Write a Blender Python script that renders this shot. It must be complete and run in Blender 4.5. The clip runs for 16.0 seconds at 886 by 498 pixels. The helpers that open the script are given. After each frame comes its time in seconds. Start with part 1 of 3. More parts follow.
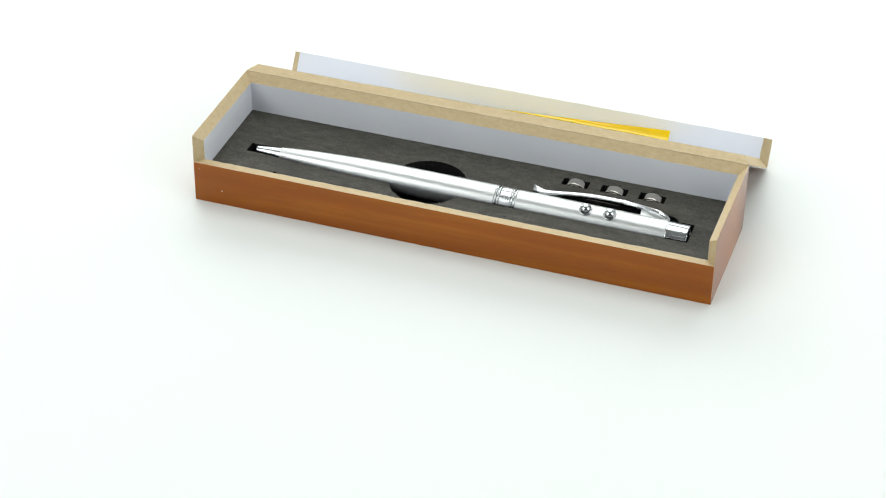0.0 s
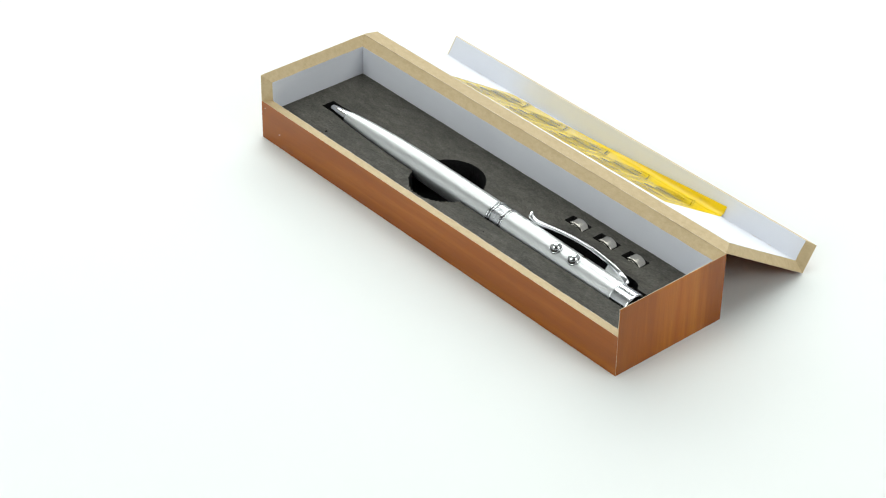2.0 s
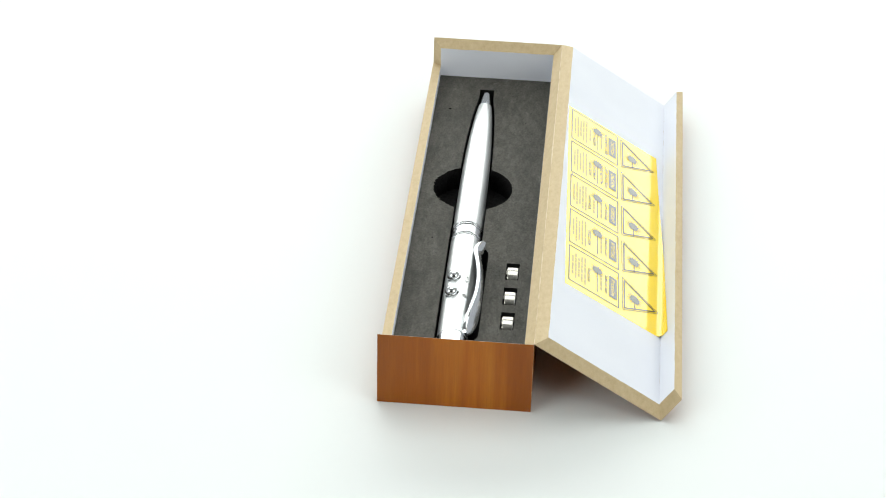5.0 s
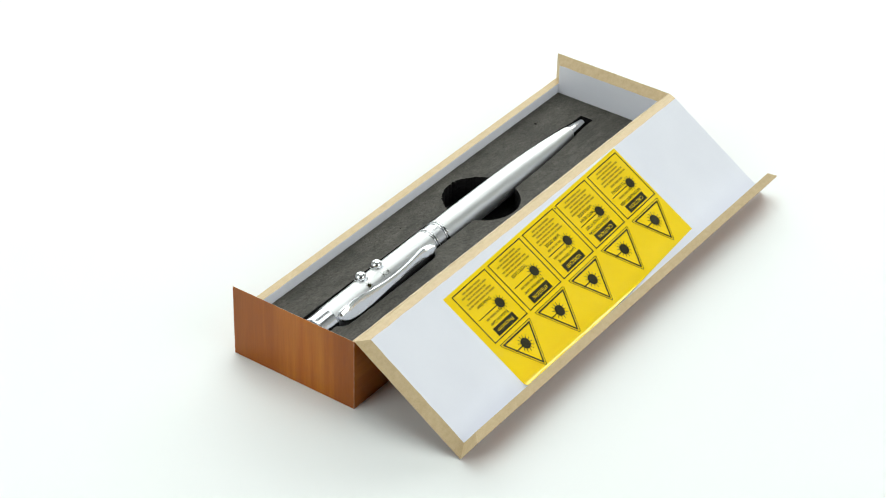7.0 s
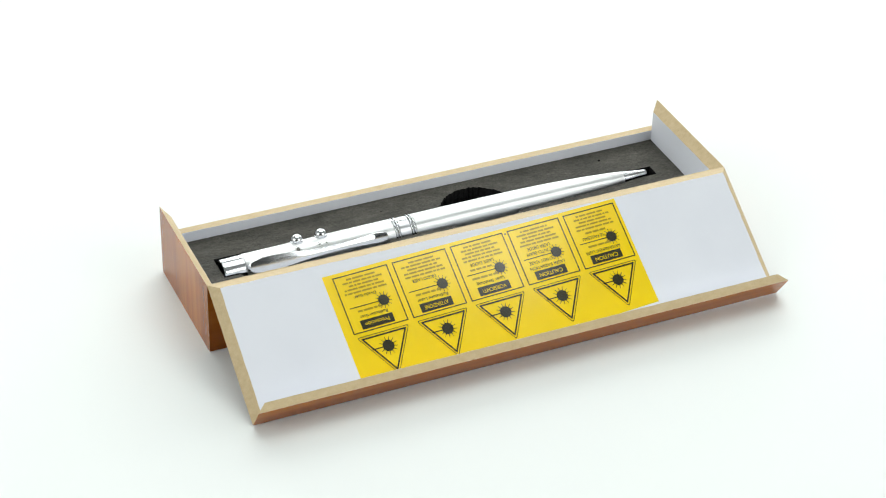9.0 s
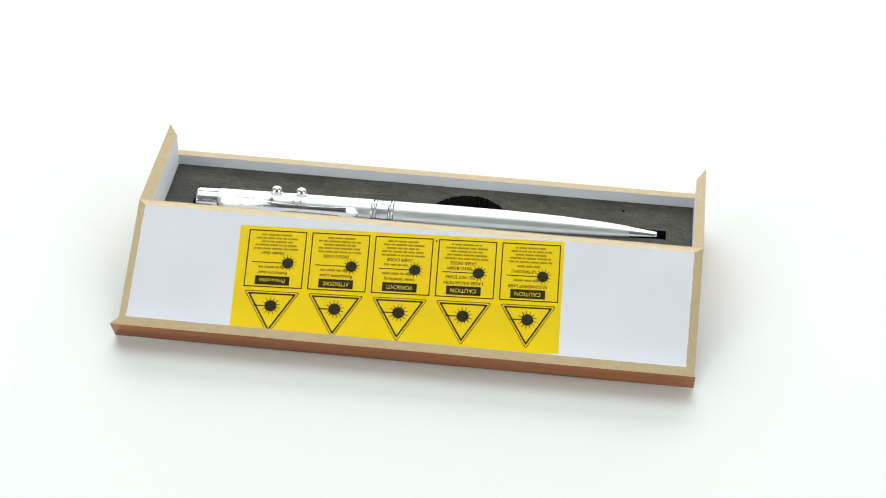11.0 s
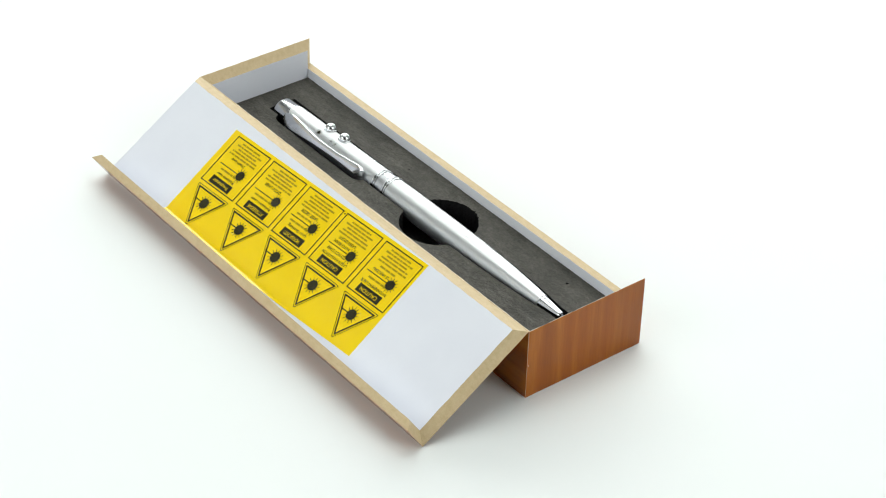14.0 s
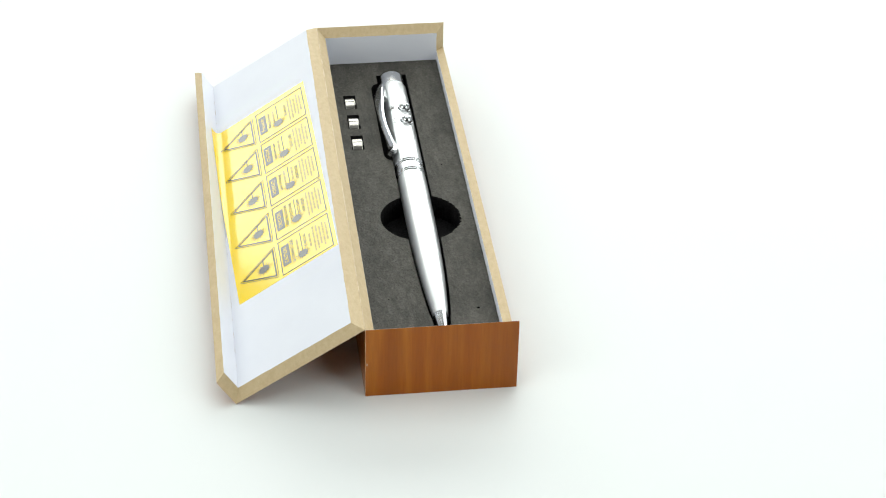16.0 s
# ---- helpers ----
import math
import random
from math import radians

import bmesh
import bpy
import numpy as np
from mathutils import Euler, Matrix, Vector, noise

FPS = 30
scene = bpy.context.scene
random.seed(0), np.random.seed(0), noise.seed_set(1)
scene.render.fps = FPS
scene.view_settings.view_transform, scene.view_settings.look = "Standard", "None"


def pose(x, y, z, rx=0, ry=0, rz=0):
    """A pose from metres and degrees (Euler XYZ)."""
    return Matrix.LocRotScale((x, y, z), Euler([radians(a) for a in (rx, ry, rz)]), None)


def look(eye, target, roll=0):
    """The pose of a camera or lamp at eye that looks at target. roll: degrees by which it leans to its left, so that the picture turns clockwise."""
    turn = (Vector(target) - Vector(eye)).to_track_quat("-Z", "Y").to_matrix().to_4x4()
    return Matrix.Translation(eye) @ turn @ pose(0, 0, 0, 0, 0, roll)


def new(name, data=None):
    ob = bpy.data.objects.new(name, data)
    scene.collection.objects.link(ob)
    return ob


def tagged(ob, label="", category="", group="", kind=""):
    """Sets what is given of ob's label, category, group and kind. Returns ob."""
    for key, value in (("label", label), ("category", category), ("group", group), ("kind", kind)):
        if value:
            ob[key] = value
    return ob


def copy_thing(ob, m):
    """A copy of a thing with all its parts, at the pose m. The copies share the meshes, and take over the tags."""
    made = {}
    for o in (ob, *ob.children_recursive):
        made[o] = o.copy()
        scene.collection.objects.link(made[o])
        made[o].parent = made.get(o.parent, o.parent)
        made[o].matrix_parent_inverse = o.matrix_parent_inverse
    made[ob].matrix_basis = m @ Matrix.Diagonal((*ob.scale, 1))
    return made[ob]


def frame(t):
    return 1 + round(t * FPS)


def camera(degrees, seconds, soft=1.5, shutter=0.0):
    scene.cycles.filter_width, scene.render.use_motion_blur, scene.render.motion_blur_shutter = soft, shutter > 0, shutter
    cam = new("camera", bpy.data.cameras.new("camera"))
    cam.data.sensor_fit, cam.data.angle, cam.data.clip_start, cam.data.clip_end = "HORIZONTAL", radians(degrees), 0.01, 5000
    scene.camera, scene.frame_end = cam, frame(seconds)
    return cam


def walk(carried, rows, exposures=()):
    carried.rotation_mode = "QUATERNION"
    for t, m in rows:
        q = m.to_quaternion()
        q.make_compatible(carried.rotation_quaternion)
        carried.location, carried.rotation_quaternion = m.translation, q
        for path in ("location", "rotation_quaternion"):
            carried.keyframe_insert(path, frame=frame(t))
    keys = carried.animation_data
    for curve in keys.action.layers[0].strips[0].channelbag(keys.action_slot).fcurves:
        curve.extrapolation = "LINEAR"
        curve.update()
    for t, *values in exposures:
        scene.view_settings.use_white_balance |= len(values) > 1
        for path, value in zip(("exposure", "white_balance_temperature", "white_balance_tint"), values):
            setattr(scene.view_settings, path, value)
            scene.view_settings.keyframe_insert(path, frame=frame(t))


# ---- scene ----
# A wooden pen box turns on a plain white turntable before a camera that stands still.
# Millimetres are written as n * MM. Box space: x along the box, y from front to hinge, z up.
MM = 0.001
SECONDS = 16.0

cam = camera(22.53, SECONDS, soft=1.1)
STAND = pose(0, -0.58074, 0.39965) @ pose(0, 0, 0, 90 - 35.049, 0, 0) @ pose(0, 0, 0, 0, 0, 1.30)
walk(cam, [(0.0, STAND), (SECONDS, STAND)])

START_TURN, TURN_RATE = -18.245, -15.2347  # degrees, degrees a second
L, W, H, T, FRONT = 170 * MM, 43.82 * MM, 23.94 * MM, 2.73 * MM, 14.23 * MM
SLOPE = math.asin((H - 0.2 * MM) / W)      # the open lid leans on the turntable
TILT = Matrix(((1, 0, -0.00773, 0), (0, 1, -0.00067, 0), (0.00773, 0.00067, 1, 0), (0, 0, 0, 1))).to_quaternion().to_matrix().to_4x4()
BOX_AT = TILT @ pose(-80.71 * MM, -10.98 * MM, 0)

# ---- light ----
# a closed white studio, out of view, with an added dark wall behind the camera: a large light panel behind the
# turntable, one overhead, a small one on each side of the camera
world = bpy.data.worlds.new("studio")
scene.world = world
world.use_nodes = True
world.node_tree.nodes["Background"].inputs["Color"].default_value = (0.945, 1.0, 0.98, 1)
world.node_tree.nodes["Background"].inputs["Strength"].default_value = 0.5


def softbox(name, eye, target, width, height, watts, colour=(0.958, 1.0, 0.975)):
    data = bpy.data.lights.new(name, "AREA")
    data.shape, data.size, data.size_y, data.energy, data.color = "RECTANGLE", width, height, watts, colour
    ob = new(name, data)
    ob.matrix_world = look(eye, target)
    return ob


softbox("softbox_back", (0.0, 1.15, 0.50), (0, 0.0, 0.1), 2.2, 0.88, 20.0)
softbox("softbox_top", (0.0, 0.38, 1.5), (0, 0.0, 0), 1.7, 1.1, 12.8)
softbox("softbox_left", (-0.95, -0.72, 0.75), (0, 0, 0), 0.8, 0.8, 6.5)
softbox("softbox_right", (0.95, -0.72, 0.75), (0, 0, 0), 0.8, 0.8, 6.1)
scene.view_settings.exposure = 0.0


# ---- materials ----
def material(name, colour, rough=0.5, metal=0.0, spec=0.5):
    m = bpy.data.materials.new(name)
    m.use_nodes = True
    b = m.node_tree.nodes["Principled BSDF"]
    b.inputs["Base Color"].default_value = (*colour, 1)
    b.inputs["Roughness"].default_value = rough
    b.inputs["Metallic"].default_value = metal
    b.inputs["Specular IOR Level"].default_value = spec
    return m


def noise_of(m, scale, stretch=(1, 1, 1), detail=4.0, rough=0.55, turn=(0, 0, 0)):
    n = m.node_tree
    co, mp, nz = (n.nodes.new(k) for k in ("ShaderNodeTexCoord", "ShaderNodeMapping", "ShaderNodeTexNoise"))
    mp.inputs["Scale"].default_value, mp.inputs["Rotation"].default_value = stretch, turn
    nz.inputs["Scale"].default_value, nz.inputs["Detail"].default_value, nz.inputs["Roughness"].default_value = scale, detail, rough
    n.links.new(co.outputs["Object"], mp.inputs["Vector"])
    n.links.new(mp.outputs["Vector"], nz.inputs["Vector"])
    return nz.outputs["Fac"]


def ramp_of(m, fac, stops):
    r = m.node_tree.nodes.new("ShaderNodeValToRGB")
    while len(r.color_ramp.elements) < len(stops):
        r.color_ramp.elements.new(0.5)
    for e, (at, colour) in zip(r.color_ramp.elements, stops):
        e.position, e.color = at, (*colour, 1)
    m.node_tree.links.new(fac, r.inputs["Fac"])
    return r.outputs["Color"]


def mixed(m, a, b, fac, blend="MULTIPLY"):
    x = m.node_tree.nodes.new("ShaderNodeMix")
    x.data_type, x.blend_type = "RGBA", blend
    x.inputs["Factor"].default_value = fac
    m.node_tree.links.new(a, x.inputs["A"])
    m.node_tree.links.new(b, x.inputs["B"])
    return x.outputs["Result"]


def put(m, socket, out):
    m.node_tree.links.new(out, m.node_tree.nodes["Principled BSDF"].inputs[socket])


def bump_of(m, fac, strength, distance):
    b = m.node_tree.nodes.new("ShaderNodeBump")
    b.inputs["Strength"].default_value, b.inputs["Distance"].default_value = strength, distance
    m.node_tree.links.new(fac, b.inputs["Height"])
    put(m, "Normal", b.outputs["Normal"])


def grey(v):
    return (v, v, v)


def wood_foil(name, along):
    """Printed cherry foil whose grain runs along one axis."""
    m = material(name, (0.40, 0.12, 0.012), 0.25, 0, 0.12)
    m.node_tree.nodes["Principled BSDF"].inputs["Coat Weight"].default_value = 0.4
    m.node_tree.nodes["Principled BSDF"].inputs["Coat Roughness"].default_value = 0.15
    fine = tuple(0.06 if i == along else 1.0 for i in range(3))
    wide = tuple(0.05 if i == along else 1.0 for i in range(3))
    streak = ramp_of(m, noise_of(m, 150, wide, 4, 0.6), [(0.30, (0.295, 0.072, 0.003)), (0.50, (0.35, 0.092, 0.004)), (0.72, (0.465, 0.148, 0.009))])
    line = ramp_of(m, noise_of(m, 1900, fine, 5, 0.65), [(0.33, grey(0.80)), (0.55, grey(1.0))])
    cloud = ramp_of(m, noise_of(m, 60, wide, 2), [(0.3, grey(0.82)), (0.7, grey(1.15))])
    put(m, "Base Color", mixed(m, mixed(m, streak, line, 0.55), cloud, 0.9))
    put(m, "Roughness", ramp_of(m, noise_of(m, 400, wide, 3), [(0.3, grey(0.22)), (0.7, grey(0.27))]))
    return m


FOIL_LONG, FOIL_END = wood_foil("cherry_foil_long", 0), wood_foil("cherry_foil_upright", 2)

MDF = material("raw_fibreboard", (0.50, 0.37, 0.21), 0.6, 0, 0.5)
tone = ramp_of(MDF, noise_of(MDF, 700, (0.6, 1, 1), 6, 0.72), [(0.28, (0.50, 0.37, 0.20)), (0.5, (0.56, 0.43, 0.245)), (0.75, (0.62, 0.49, 0.29))])
fleck = ramp_of(MDF, noise_of(MDF, 3600, (0.5, 1, 1), 3, 0.7), [(0.28, (0.6, 0.5, 0.4)), (0.40, grey(1.0))])
put(MDF, "Base Color", mixed(MDF, tone, fleck, 0.4))
bump_of(MDF, noise_of(MDF, 2200, (0.6, 1, 1), 5, 0.7), 0.22, 0.0002)

FOIL_CUT = material("worn_foil_edge", (0.62, 0.43, 0.27), 0.7, 0, 0.3)
tone = ramp_of(FOIL_CUT, noise_of(FOIL_CUT, 700, (1, 1, 1), 4), [(0.35, (0.44, 0.23, 0.10)), (0.6, (0.70, 0.52, 0.36))])
put(FOIL_CUT, "Base Color", tone)

WORN_PAPER = material("worn_hinge_paper", (0.74, 0.62, 0.45), 0.6, 0, 0.4)
put(WORN_PAPER, "Base Color", ramp_of(WORN_PAPER, noise_of(WORN_PAPER, 400, (0.5, 1, 1), 4), [(0.38, (0.54, 0.41, 0.24)), (0.60, (0.72, 0.61, 0.43))]))

LINING = material("white_lining_paper", (0.74, 0.75, 0.80), 0.62, 0, 0.35)
tone = ramp_of(LINING, noise_of(LINING, 45, (1, 1, 1), 4), [(0.3, (0.725, 0.74, 0.80)), (0.7, (0.76, 0.775, 0.83))])
put(LINING, "Base Color", tone)
bump_of(LINING, noise_of(LINING, 1800, (1, 1, 1), 3), 0.05, 0.0001)

FOAM = material("grey_foam", (0.055, 0.053, 0.050), 0.75, 0, 0.35)
tone = ramp_of(FOAM, noise_of(FOAM, 120, (0.4, 1, 1), 5, 0.6), [(0.3, (0.053, 0.0495, 0.042)), (0.7, (0.100, 0.0935, 0.079))])
pores = ramp_of(FOAM, noise_of(FOAM, 1900, (0.8, 1, 1), 3, 0.65), [(0.30, grey(0.5)), (0.45, grey(0.95)), (0.58, grey(1.1)), (0.70, grey(1.6))])
smear = ramp_of(FOAM, noise_of(FOAM, 520, (0.45, 1.0, 1.0), 7, 0.78), [(0.30, grey(0.48)), (0.50, grey(0.92)), (0.70, grey(1.5))])
put(FOAM, "Base Color", mixed(FOAM, mixed(FOAM, tone, pores, 0.8), smear, 0.7))
bump_of(FOAM, mixed(FOAM, noise_of(FOAM, 1300, (0.7, 1, 1), 5, 0.7), noise_of(FOAM, 330, (0.5, 1, 1), 4, 0.6, (0, 0, 0.5)), 0.6, "MIX"), 1.0, 0.0014)

# near-black foam for the cut walls, floor and rests, darker than the top
FOAM_CUT = material("near_black_cut_foam", (0.022, 0.021, 0.022), 1.0, 0, 0.05)
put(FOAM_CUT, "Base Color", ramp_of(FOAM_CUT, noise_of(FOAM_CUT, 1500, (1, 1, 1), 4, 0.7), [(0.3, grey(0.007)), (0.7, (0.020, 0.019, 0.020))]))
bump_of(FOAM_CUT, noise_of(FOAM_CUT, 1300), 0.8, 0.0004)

SILVER = material("satin_silver_lacquer", (0.70, 0.715, 0.715), 0.35, 0.88)
put(SILVER, "Roughness", ramp_of(SILVER, noise_of(SILVER, 2500, (1, 1, 1), 3), [(0.3, grey(0.32)), (0.7, grey(0.39))]))
bump_of(SILVER, noise_of(SILVER, 6000, (1, 1, 1), 2), 0.04, 0.00005)
CHROME = material("polished_chrome", (0.62, 0.63, 0.64), 0.08, 1.0)
put(CHROME, "Roughness", ramp_of(CHROME, noise_of(CHROME, 900, (1, 1, 1), 3), [(0.3, grey(0.05)), (0.75, grey(0.14))]))
POLISHED = material("lightly_worn_chrome", (0.70, 0.71, 0.73), 0.16, 1.0)
put(POLISHED, "Roughness", ramp_of(POLISHED, noise_of(POLISHED, 250, (1, 1, 1), 2), [(0.3, grey(0.12)), (0.75, grey(0.22))]))
SATIN = material("satin_chrome", (0.66, 0.67, 0.69), 0.3, 1.0)
put(SATIN, "Roughness", ramp_of(SATIN, noise_of(SATIN, 250, (1, 1, 1), 2), [(0.3, grey(0.24)), (0.75, grey(0.34))]))
NICKEL = material("brushed_nickel_cell", (0.58, 0.55, 0.50), 0.28, 1.0)
put(NICKEL, "Roughness", ramp_of(NICKEL, noise_of(NICKEL, 1800, (1, 0.2, 1), 3), [(0.3, grey(0.14)), (0.7, grey(0.28))]))
DARK = material("black_plastic", (0.012, 0.012, 0.013), 0.5)
INK = material("black_print", (0.022, 0.019, 0.003), 0.11, 0, 1.0)
SMALL_INK = material("small_print_ink", (0.38, 0.265, 0.003), 0.11, 0, 1.0)
YELLOW = material("yellow_label_paper", (0.95, 0.65, 0.002), 0.11, 0, 1.0)
tone = ramp_of(YELLOW, noise_of(YELLOW, 70, (1, 1, 1), 4), [(0.3, (0.91, 0.64, 0.001)), (0.7, (0.95, 0.675, 0.002))])
put(YELLOW, "Base Color", tone)
bump_of(YELLOW, noise_of(YELLOW, 160, (1, 1, 1), 2), 0.04, 0.0001)
BACKDROP = material("white_acrylic", (0.86, 0.875, 0.87), 0.55, 0, 0.3)
tone = ramp_of(BACKDROP, noise_of(BACKDROP, 9, (1, 1, 1), 3), [(0.3, (0.788, 0.815, 0.806)), (0.7, (0.80, 0.823, 0.816))])
put(BACKDROP, "Base Color", tone)


# dark tone chosen so the chrome mirrors darkness from behind the camera
GREY_WALL = material("dark_reflection_grey", (0.1, 0.1, 0.1), 0.8, 0, 0.2)
put(GREY_WALL, "Base Color", ramp_of(GREY_WALL, noise_of(GREY_WALL, 3), [(0.3, grey(0.11)), (0.7, grey(0.14))]))
# unseen ceiling kept grey, not white, to dim overhead reflections
CEILING = material("reflection_dimming_grey", (0.4, 0.4, 0.4), 0.8, 0, 0.2)
put(CEILING, "Base Color", ramp_of(CEILING, noise_of(CEILING, 3), [(0.3, grey(0.38)), (0.7, grey(0.42))]))
WHITE_WALL = material("white_wall_paint", (0.8, 0.8, 0.8), 0.8, 0, 0.2)
put(WHITE_WALL, "Base Color", ramp_of(WHITE_WALL, noise_of(WHITE_WALL, 3), [(0.3, grey(0.78)), (0.7, grey(0.82))]))


# ---- builders ----
def part(name, bm, mats, parent=None, label="", smooth=None):
    me = bpy.data.meshes.new(name)
    bm.normal_update()
    bm.to_mesh(me)
    bm.free()
    for m in mats if isinstance(mats, (list, tuple)) else [mats]:
        me.materials.append(m)
    if smooth:
        me.polygons.foreach_set("use_smooth", [True] * len(me.polygons))
        me.set_sharp_from_angle(angle=radians(smooth))
    ob = new(name, me)
    ob.parent = parent
    return tagged(ob, label)


def panel(bm, outer, inner, cut=0.12 * MM):
    """A mitred board: a foil face, a smaller inner face, raw sides and a thin worn edge round the foil; gives back the inner outline and the way inwards."""
    o, i = [Vector(p) for p in outer], [Vector(p) for p in inner]
    normal = (o[1] - o[0]).cross(o[3] - o[0]).normalized()
    face, rim, lining = [], [], []
    for k in range(4):
        a, b, ia, ib = o[k], o[(k + 1) % 4], i[k], i[(k + 1) % 4]
        n = max(2, int((b - a).length / (2.2 * MM)))
        inward = normal.cross(b - a).normalized()
        for j in range(n):
            f = j / n
            p, q = a.lerp(b, f), ia.lerp(ib, f)
            wear = 0.55 + 0.9 * abs(noise.noise(p * 420)) if j else 1.0
            sway = 0.16 * MM * noise.noise(p * 260) + 0.07 * MM * noise.noise(p * 900) if j else 0.0
            corner = Vector() if j else normal.cross(o[k] - o[k - 1]).normalized()
            face.append(p + (inward + corner) * cut * wear)
            rim.append(p + (q - p).normalized() * cut * 1.2 * wear)
            lining.append(q + inward * sway)
    loops = [[bm.verts.new(p) for p in ring] for ring in (face, rim, lining)]
    bm.faces.new(loops[0]).material_index = 0
    bm.faces.new(loops[2][::-1]).material_index = 1
    inside = normal if normal.dot(i[0] - o[0]) > 0 else -normal
    n = len(face)
    for a, b, slot in ((loops[0], loops[1], 2), (loops[1], loops[2], 1)):
        for k in range(n):
            bm.faces.new((a[k], b[k], b[(k + 1) % n], a[(k + 1) % n])).material_index = slot
    bmesh.ops.recalc_face_normals(bm, faces=bm.faces)
    return lining, inside


def line_with_paper(outline, inside, parent, turn=None):
    """White paper glued on a board's inner face."""
    bm = bmesh.new()
    low, high = [[bm.verts.new(p + inside * up) for p in outline] for up in (-0.01 * MM, 0.02 * MM)]
    n = len(outline)
    bm.faces.new(high[::-1])
    bm.faces.new(low)
    for k in range(n):
        bm.faces.new((low[k], low[(k + 1) % n], high[(k + 1) % n], high[k]))
    if turn:
        bmesh.ops.transform(bm, matrix=turn, verts=bm.verts)
    bmesh.ops.recalc_face_normals(bm, faces=bm.faces)
    part("lining", bm, LINING, parent, "white paper lining")


def lathe(bm, profile, seg=48, slot=0, close=True, slim=1.0):
    """Turns (x, r) pairs about the x axis; slim scales all radii."""
    profile = [(x, r * slim) for x, r in profile]
    rings, full = [], [profile[0]]
    for (x0, r0), (x1, r1) in zip(profile, profile[1:]):   # loops near the ends of long stretches keep the edges crisp
        long = math.hypot(x1 - x0, r1 - r0)
        if long > 1.0 * MM:
            full += [(x0 + (x1 - x0) * f, r0 + (r1 - r0) * f) for f in (0.12 * MM / long, 1 - 0.12 * MM / long)]
        full.append((x1, r1))
    for x, r in full:
        rings.append([bm.verts.new((x, r * math.cos(2 * math.pi * k / seg), r * math.sin(2 * math.pi * k / seg))) for k in range(seg)])
    for a, b in zip(rings, rings[1:]):
        for k in range(seg):
            bm.faces.new((a[k], a[(k + 1) % seg], b[(k + 1) % seg], b[k])).material_index = slot
    if close:
        bm.faces.new(rings[0][::-1]).material_index = slot
        bm.faces.new(rings[-1]).material_index = slot
    bmesh.ops.recalc_face_normals(bm, faces=bm.faces)


def slab(bm, outline, z0, z1):
    """A flat piece with the given outline, from z0 up to z1."""
    low, high = [[bm.verts.new((x, y, z)) for x, y in outline] for z in (z0, z1)]
    n = len(outline)
    bm.faces.new(high)
    bm.faces.new(low[::-1])
    for k in range(n):
        bm.faces.new((low[k], low[(k + 1) % n], high[(k + 1) % n], high[k]))
    bmesh.ops.recalc_face_normals(bm, faces=bm.faces)


def ring_slab(bm, outer, inner, z0, z1):
    """A flat closed band between two outlines of equal count."""
    n = len(outer)
    v = [[bm.verts.new((x, y, z)) for x, y in line] for z in (z0, z1) for line in (outer, inner)]
    for k in range(n):
        j = (k + 1) % n
        for a, b in ((v[2], v[3]), (v[1], v[0]), (v[0], v[2]), (v[3], v[1])):
            bm.faces.new((a[k], a[j], b[j], b[k]))
    bmesh.ops.recalc_face_normals(bm, faces=bm.faces)


# ---- ground and turntable ----
def build_room():
    bm = bmesh.new()
    slab(bm, [(-2.2, -2.4), (2.2, -2.4), (2.2, 2.2), (-2.2, 2.2)], -0.10, -0.03)
    tagged(part("ground", bm, BACKDROP), "plain white studio table under the turntable", "table", kind="structure")
    # added unseen walls; the dark one behind the camera darkens reflections
    sides = (("dark_reflection_wall", (-2.2, -2.4, 2.2, -2.3), GREY_WALL, "unseen dark grey wall added to darken reflections"), ("wall_north", (-2.2, 2.1, 2.2, 2.2), WHITE_WALL, "plain white studio wall"),
             ("wall_west", (-2.2, -2.3, -2.1, 2.1), WHITE_WALL, "plain white studio wall"), ("wall_east", (2.1, -2.3, 2.2, 2.1), WHITE_WALL, "plain white studio wall"))
    for name, (x0, y0, x1, y1), mat, label in sides:
        bm = bmesh.new()
        slab(bm, [(x0, y0), (x1, y0), (x1, y1), (x0, y1)], -0.03, 2.3)
        tagged(part(name, bm, mat), label, "wall", kind="structure")
    bm = bmesh.new()
    slab(bm, [(-2.2, -2.4), (2.2, -2.4), (2.2, 2.2), (-2.2, 2.2)], 2.3, 2.4)
    tagged(part("ceiling", bm, CEILING), "unseen light grey ceiling added to dim reflections", "ceiling", kind="structure")


def build_turntable():
    bm = bmesh.new()
    n = 128
    prof = [(0.0, 0), (0.345, 0), (0.348, -0.001), (0.35, -0.004), (0.35, -0.022), (0.0, -0.022)]
    rings = [[bm.verts.new((r * math.cos(2 * math.pi * k / n), r * math.sin(2 * math.pi * k / n), z)) for k in range(n)] for r, z in prof[1:-1]]
    bm.faces.new(rings[0])
    bm.faces.new(rings[-1][::-1])
    for a, b in zip(rings, rings[1:]):
        for k in range(n):
            bm.faces.new((a[k], b[k], b[(k + 1) % n], a[(k + 1) % n]))
    bmesh.ops.recalc_face_normals(bm, faces=bm.faces)
    ob = part("turntable", bm, BACKDROP)
    return tagged(ob, "plain matt white turntable disc under the pen box", "turntable")


# ---- the box ----
def lid_turn():
    """Closed lid to open lid, about the foil hinge along the back's top edge."""
    return Matrix.Translation((0, W, H)) @ Matrix.Rotation(-(math.pi + SLOPE), 4, "X") @ Matrix.Translation((0, -W, -H))


